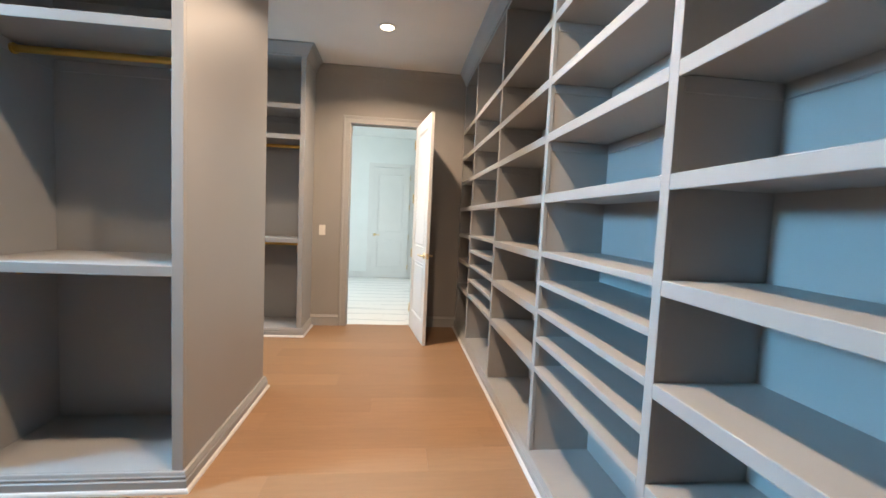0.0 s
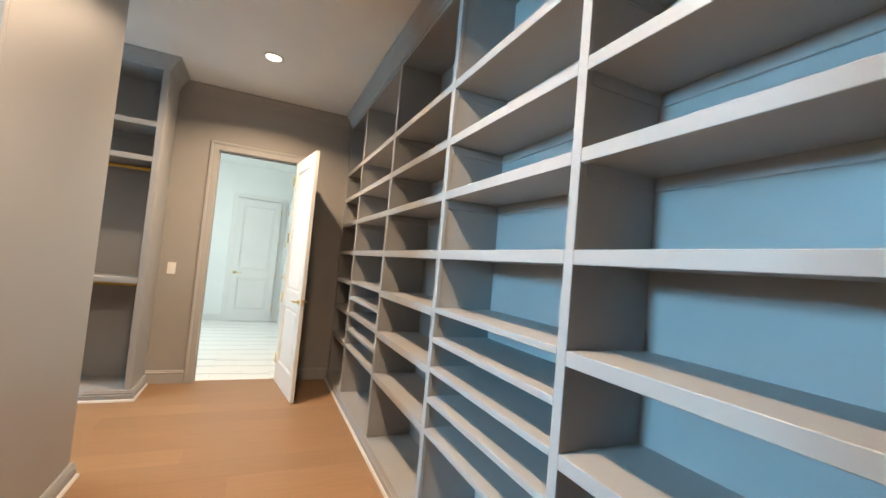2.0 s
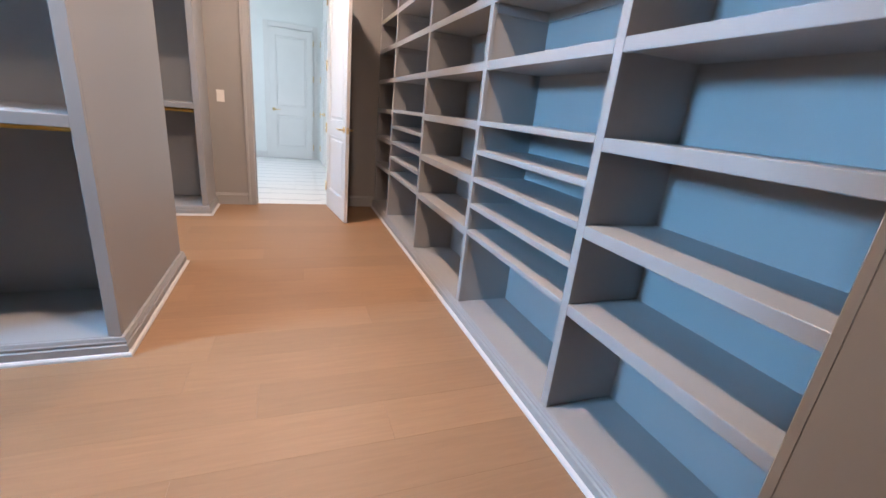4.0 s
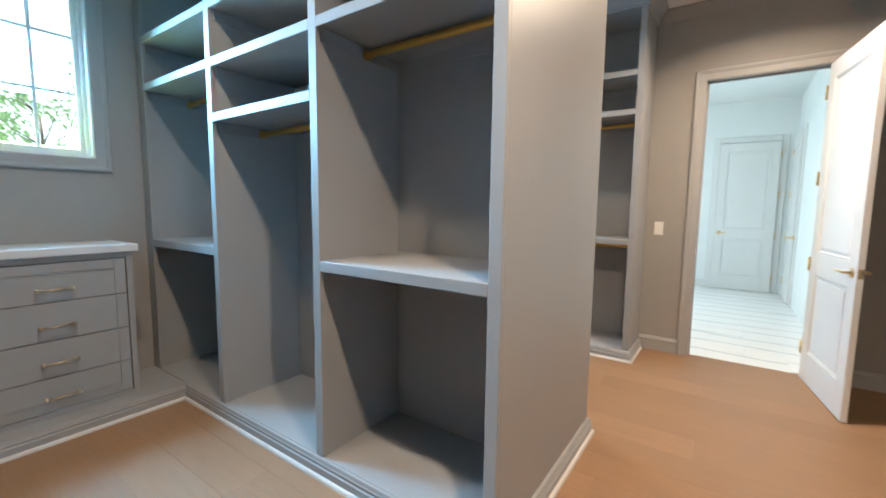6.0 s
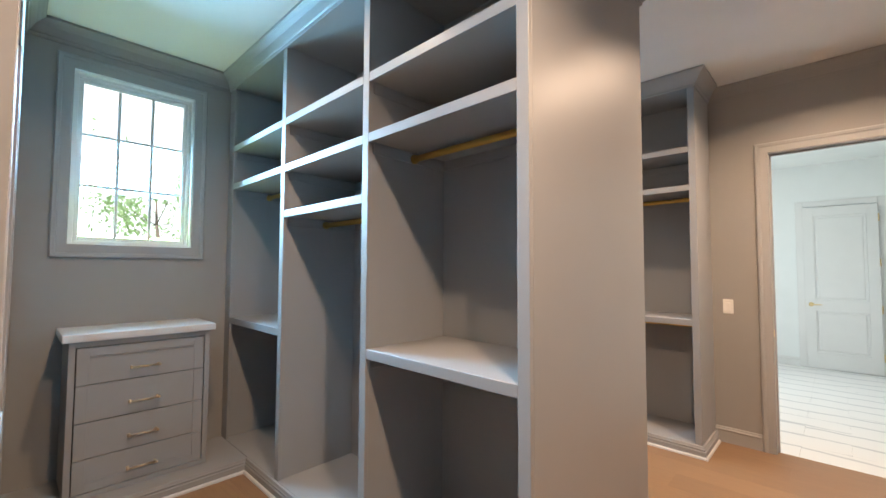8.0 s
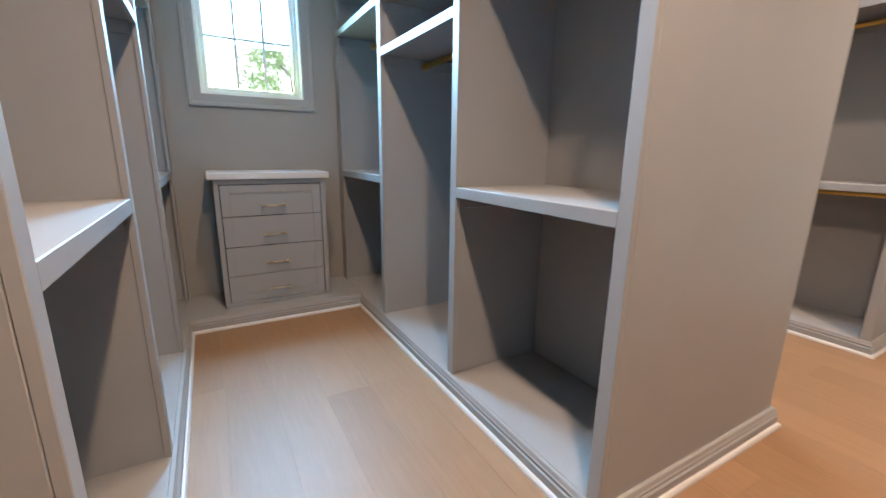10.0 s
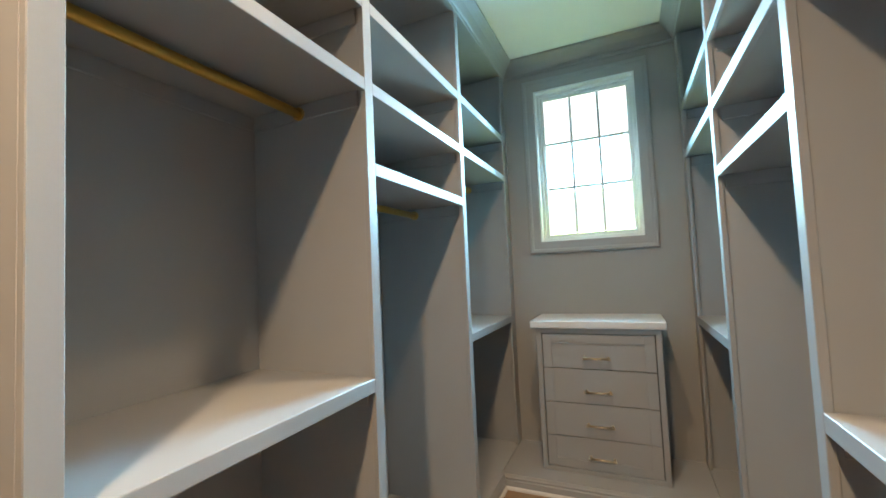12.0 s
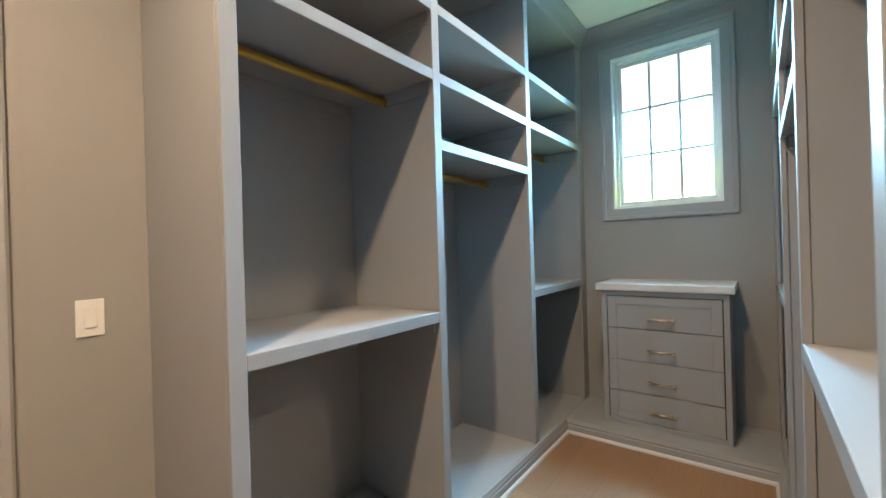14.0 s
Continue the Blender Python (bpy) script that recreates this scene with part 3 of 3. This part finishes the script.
# ---- closet window ----
def closet_window(name, label, y0, y1):
    win = tagged(new(name), label, "window", "", "structure")
    win.location = (WX, (y0 + y1) / 2, WZ0)
    picture_casing("casing", lambda u, v, o: (WX + o, u, v), [(y0 + 0.004, WZ0 + 0.004), (y0 + 0.004, WZ1 - 0.004), (y1 - 0.004, WZ1 - 0.004), (y1 - 0.004, WZ0 + 0.004)], "grey moulded picture-frame casing", TRIM, True, win)
    part("window_reveal", boxes((WX - 0.15, WX + 0.006, y0, y0 + 0.014, WZ0, WZ1), (WX - 0.15, WX + 0.006, y1 - 0.014, y1, WZ0, WZ1), (WX - 0.15, WX + 0.006, y0 + 0.014, y1 - 0.014, WZ1 - 0.014, WZ1), (WX - 0.15, WX + 0.006, y0 + 0.014, y1 - 0.014, WZ0, WZ0 + 0.014)), SASH, win)
    a0, a1, b0, b1 = y0 + 0.014, y1 - 0.014, WZ0 + 0.014, WZ1 - 0.014
    part("window_frame", boxes((WX - 0.11, WX - 0.05, a0, a0 + 0.022, b0, b1), (WX - 0.11, WX - 0.05, a1 - 0.022, a1, b0, b1), (WX - 0.11, WX - 0.05, a0 + 0.022, a1 - 0.022, b1 - 0.022, b1), (WX - 0.11, WX - 0.05, a0 + 0.022, a1 - 0.022, b0, b0 + 0.022), bevel=0.003), SASH, win)
    g0, g1, h0, h1 = a0 + 0.022, a1 - 0.022, b0 + 0.022, b1 - 0.022
    part("sash", boxes((WX - 0.10, WX - 0.07, g0, g0 + 0.026, h0, h1), (WX - 0.10, WX - 0.07, g1 - 0.026, g1, h0, h1), (WX - 0.10, WX - 0.07, g0 + 0.026, g1 - 0.026, h1 - 0.026, h1), (WX - 0.10, WX - 0.07, g0 + 0.026, g1 - 0.026, h0, h0 + 0.026), bevel=0.004), SASH, win)
    p0, p1, q0, q1 = g0 + 0.026, g1 - 0.026, h0 + 0.026, h1 - 0.026
    for k in (1, 2):
        yy = p0 + (p1 - p0) * k / 3
        part("muntin", boxes((WX - 0.094, WX - 0.078, yy - 0.010, yy + 0.010, q0, q1), bevel=0.003), SASH, win)
        zz = q0 + (q1 - q0) * k / 3
        part("muntin", boxes((WX - 0.093, WX - 0.079, p0, p1, zz - 0.010, zz + 0.010), bevel=0.003), SASH, win)
    for r in range(3):
        for c in range(3):
            u0, u1 = p0 + (p1 - p0) * c / 3, p0 + (p1 - p0) * (c + 1) / 3
            v0, v1 = q0 + (q1 - q0) * r / 3, q0 + (q1 - q0) * (r + 1) / 3
            pane = part("pane", boxes((WX - 0.088, WX - 0.084, u0, u1, v0, v1)), GLASS, win)
            pane.visible_shadow = False


closet_window("window_1", "white nine-pane window above the dresser", WY0, WY1)
closet_window("window_2", "white nine-pane window in a moulded grey casing", WY0 + AISLE, WY1 + AISLE)

# ---- doors ----


def door_leaf(name, label, width, height, hinge, angle, knuckle, mat, hinge_z, metal_mat):
    """A white panelled door. Local x runs from the hinge to the latch, y is the thickness."""
    d = new(name)
    d.matrix_world = pose(*hinge, 0, 0, angle)
    tagged(d, label, "door", "", "structure")

    def add(n, bm, mat_, parent, lab="", smooth=False):
        ob = new(n, mesh_of(n, bm, mat_, smooth))
        ob.parent = parent
        if lab:
            ob["label"] = lab
        return ob

    t = 0.0175
    st, w = 0.115, width
    rows = [(0, st, -t, t, 0.008, height), (w - st, w, -t, t, 0.008, height), (st, w - st, -t, t, 0.008, 0.24), (st, w - st, -t, t, height - 0.13, height), (st, w - st, -t, t, 0.86, 1.02)]
    leaf = add("leaf", boxes(*rows, (st, w - st, -0.007, 0.007, 0.23, height - 0.12), bevel=0.0015), mat, d)
    for z0, z1 in ((0.24, 0.86), (1.02, height - 0.13)):
        add("raised_panel", boxes((st + 0.035, w - st - 0.035, -0.013, 0.013, z0 + 0.035, z1 - 0.035), bevel=0.009), mat, leaf)
        mold = boxes((st, st + 0.018, -0.015, 0.015, z0, z1), (w - st - 0.018, w - st, -0.015, 0.015, z0, z1), (st + 0.018, w - st - 0.018, -0.015, 0.015, z0, z0 + 0.018), (st + 0.018, w - st - 0.018, -0.015, 0.015, z1 - 0.018, z1), bevel=0.006)
        add("panel_moulding", mold, mat, leaf)
    lx, lz = w - 0.065, 0.955
    for s in (-1, 1):
        h = cyl((lx, s * t, lz), (lx, s * (t + 0.008), lz), 0.031, 24)
        cyl((lx, s * (t + 0.006), lz), (lx, s * (t + 0.050), lz), 0.0095, 16, bm=h)
        cyl((lx + 0.008, s * (t + 0.046), lz), (lx - 0.115, s * (t + 0.050), lz), 0.009, 14, 0.0065, bm=h)
        ball((lx - 0.115, s * (t + 0.050), lz), 0.0065, h)
        add("lever_handle", h, metal_mat, leaf, "gold lever handle", True)
    add("latch_plate", boxes((w - 0.001, w + 0.0015, -0.013, 0.013, lz - 0.03, lz + 0.03)), metal_mat, leaf)
    for hz in hinge_z:
        k = cyl((-0.006, knuckle * (t + 0.006), hz - 0.05), (-0.006, knuckle * (t + 0.006), hz + 0.05), 0.0075, 14)
        k = cyl((0.012, knuckle * t, hz - 0.05), (0.012, knuckle * (t + 0.003), hz - 0.05), 0.001, 6, bm=k)
        ball((-0.006, knuckle * (t + 0.006), hz + 0.053), 0.006, k)
        add("hinge", k, metal_mat, leaf, "gold butt hinge", True)
    return d


HZ = (0.25, 0.92, 1.58, 2.22)
door_leaf("door_1", "white panelled door standing open into the closet", 0.80, DOOR_H - 0.004, (DOOR_R - 0.004, DY - 0.012, 0), -81.6, -1, DOOR, HZ, GOLD)
door_leaf("door_2", "closed white panelled door at the end of the bathroom", 0.80, DOOR_H - 0.012, (0.33, FARY - 0.03, 0), 180, 1, DOOR, HZ, GOLD)

# ---- switches ----


def switch(at, face, label):
    s = thing("light_switch", at, label, "light switch", "wall switches")
    x, y, z = at
    o = face
    part("plate", boxes((x - 0.037, x + 0.037, min(y, y + o * 0.006), max(y, y + o * 0.006), z - 0.060, z + 0.060), bevel=0.0025, segments=2), PLASTIC, s)
    part("rocker", boxes((x - 0.0165, x + 0.0165, min(y + o * 0.0062, y + o * 0.011), max(y + o * 0.0062, y + o * 0.011), z - 0.033, z + 0.033), bevel=0.002), PLASTIC, s)
    for k in (-1, 1):
        part("screw", cyl((x, y + o * 0.005, z + k * 0.048), (x, y + o * 0.0068, z + k * 0.048), 0.003, 10), PLASTIC, s)


switch((-0.800, DY, 1.158), -1, "white rocker light switch beside the bathroom door")
switch((-0.720, SWY, 1.163), 1, "white rocker light switch beside the wardrobe end")

# ---- ceiling lights ----
for lx, ly in LIGHTS:
    L = thing("recessed_light", (lx, ly, CEIL), "round white recessed ceiling downlight, lit", "ceiling light", "ceiling downlights")
    ring = bmesh.new()
    prof = [(0.062, 0.0), (0.062, -0.006), (0.070, -0.010), (0.082, -0.008), (0.086, 0.0)]
    n = 36
    loops = [[ring.verts.new((lx + r * math.cos(2 * math.pi * k / n), ly + r * math.sin(2 * math.pi * k / n), CEIL + z)) for r, z in prof] for k in range(n)]
    for k in range(n):
        a, c = loops[k], loops[(k + 1) % n]
        for j in range(len(prof) - 1):
            ring.faces.new((a[j], a[j + 1], c[j + 1], c[j]))
    part("trim_ring", ring, CEILING, L, "", True)
    part("lens", cyl((lx, ly, CEIL - 0.006), (lx, ly, CEIL - 0.001), 0.062, 36), GLOW, L, "glowing round lens")

# ---- bathroom details ----
door_leaf("door_3", "closed white panelled door in the bathroom's side wall", 0.74, DOOR_H - 0.012, (BX1 - 0.03, FARY - 0.16, 0), -90, -1, DOOR, HZ, GOLD)
solid("trim_side_door", boxes((BX1 - 0.018, BX1, FARY - 0.16, FARY - 0.075, 0, DOOR_H + 0.085), (BX1 - 0.018, BX1, FARY - 0.985, FARY - 0.90, 0, DOOR_H + 0.085), (BX1 - 0.018, BX1, FARY - 0.90, FARY - 0.16, DOOR_H, DOOR_H + 0.085), bevel=0.004), DOOR, "white casing round the side door", "trim")
solid("trim_bath_door", boxes((-0.56, -0.47, FARY - 0.018, FARY, 0, DOOR_H + 0.09), (0.33, 0.42, FARY - 0.018, FARY, 0, DOOR_H + 0.09), (-0.47, 0.33, FARY - 0.018, FARY, DOOR_H, DOOR_H + 0.09), bevel=0.004), DOOR, "white casing round the end door", "trim")
solid("baseboard", sweep([(BX0, FARY), (-0.56, FARY)], WALLBASE), DOOR, "white bathroom baseboard", "trim")

# ---- outside ----
solid("backdrop", boxes((-62, -61.8, -60, 70, -5, 60)), HAZE, "bright hazy distant sky", "backdrop")
solid("ground", boxes((-200, 200, -200, 200, -0.62, -0.60)), GRASS, "plain lawn around the house", "ground")


def tree(at, height, spread, seed, label):
    rnd = random.Random(seed)
    t = thing("tree", at, label, "tree", "trees outside")
    x, y, z = at
    tr = bmesh.new()
    pts = [Vector((x + 0.06 * math.sin(k * 1.3 + seed), y + 0.06 * math.cos(k * 1.7), z + height * 0.8 * k / 6)) for k in range(7)]
    for k in range(6):
        cyl(pts[k], pts[k + 1], 0.09 * (1 - k / 8), 10, 0.09 * (1 - (k + 1) / 8), bm=tr)
    tips = []
    for k in range(26):
        base = pts[2 + k % 5]
        ang = rnd.uniform(0, 6.283)
        tip = base + Vector((math.cos(ang) * spread * rnd.uniform(0.4, 1), math.sin(ang) * spread * rnd.uniform(0.4, 1), rnd.uniform(0.2, height * 0.28)))
        cyl(base, tip, 0.014, 6, 0.004, bm=tr)
        tips.append((base, tip))
    part("trunk", tr, BARK, t, "", True)
    verts, faces = [], []
    for base, tip in tips:
        for k in range(110):
            c = base.lerp(tip, rnd.uniform(0.45, 1.05)) + Vector([rnd.gauss(0, 0.24) for _ in range(3)])
            u = Vector([rnd.uniform(-1, 1) for _ in range(3)]).normalized()
            v = u.orthogonal().normalized()
            s = rnd.uniform(0.05, 0.09)
            i = len(verts)
            verts += [c - u * s, c + v * s * 0.4, c + u * s, c - v * s * 0.4]
            faces.append((i, i + 1, i + 2, i + 3))
    me = bpy.data.meshes.new("crown")
    me.from_pydata([p - Vector(at) for p in verts], [], faces)
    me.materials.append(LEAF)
    crown = new("crown", me)
    crown.parent = t


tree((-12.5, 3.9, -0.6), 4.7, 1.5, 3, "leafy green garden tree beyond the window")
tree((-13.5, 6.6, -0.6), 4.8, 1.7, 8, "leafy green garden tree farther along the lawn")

# ---- floors, laid in pieces ----
solid("subfloor", boxes((-1.65, 1.65, -1.6, 0.68, -0.05, -0.016), (WX, RBACK, 0.68, DY + 0.06, -0.05, -0.016)), SUBFLOOR, "dark subfloor under the boards", "floor")
floor = tagged(new("floor"), "light oak plank floor, boards across the corridor", "floor", "", "structure")
PW = 0.228
rnd = random.Random(11)
plank_meshes = {}


def plank_mesh(length):
    if length not in plank_meshes:
        plank_meshes[length] = mesh_of("plank", boxes((0, length - 0.0005, 0, PW - 0.0004, -0.015, 0), bevel=0.0003), OAK)
    return plank_meshes[length]


LENGTHS = (1.5, 1.8, 2.2)
yy = -1.6
while yy < DY + 0.06:
    xx, right = (-1.65, 1.65) if yy < 0.66 else (WX, RBACK)
    ln = round(rnd.uniform(0.3, 2.0), 2)
    while xx < right - 0.01:
        ln = min(ln, round(right - xx, 3))
        p = new("plank", plank_mesh(ln))
        p.location = (xx, yy, 0)
        p.parent = floor
        xx += ln
        ln = rnd.choice(LENGTHS)
    yy += PW

bathfloor = tagged(new("floor_bathroom"), "white marble slab floor with grey veins", "floor", "", "structure")
solid("bathroom_bed", boxes((BX0, BX1, DY + 0.06, FARY, -0.05, -0.012)), GROUT, "pale grout bed below the slabs", "floor")
TW, TL = 0.305, 0.61
tile = mesh_of("tile", boxes((0, TL - 0.001, 0, TW - 0.001, -0.012, 0.001), bevel=0.0004), MARBLE)
r = 0
yy = DY + 0.062
while yy < FARY:
    xx = BX0 - (TL / 2 if r % 2 else 0)
    while xx < BX1:
        p = new("tile", tile)
        p.location = (xx, yy, 0)
        p.parent = bathfloor
        xx += TL
    yy += TW
    r += 1
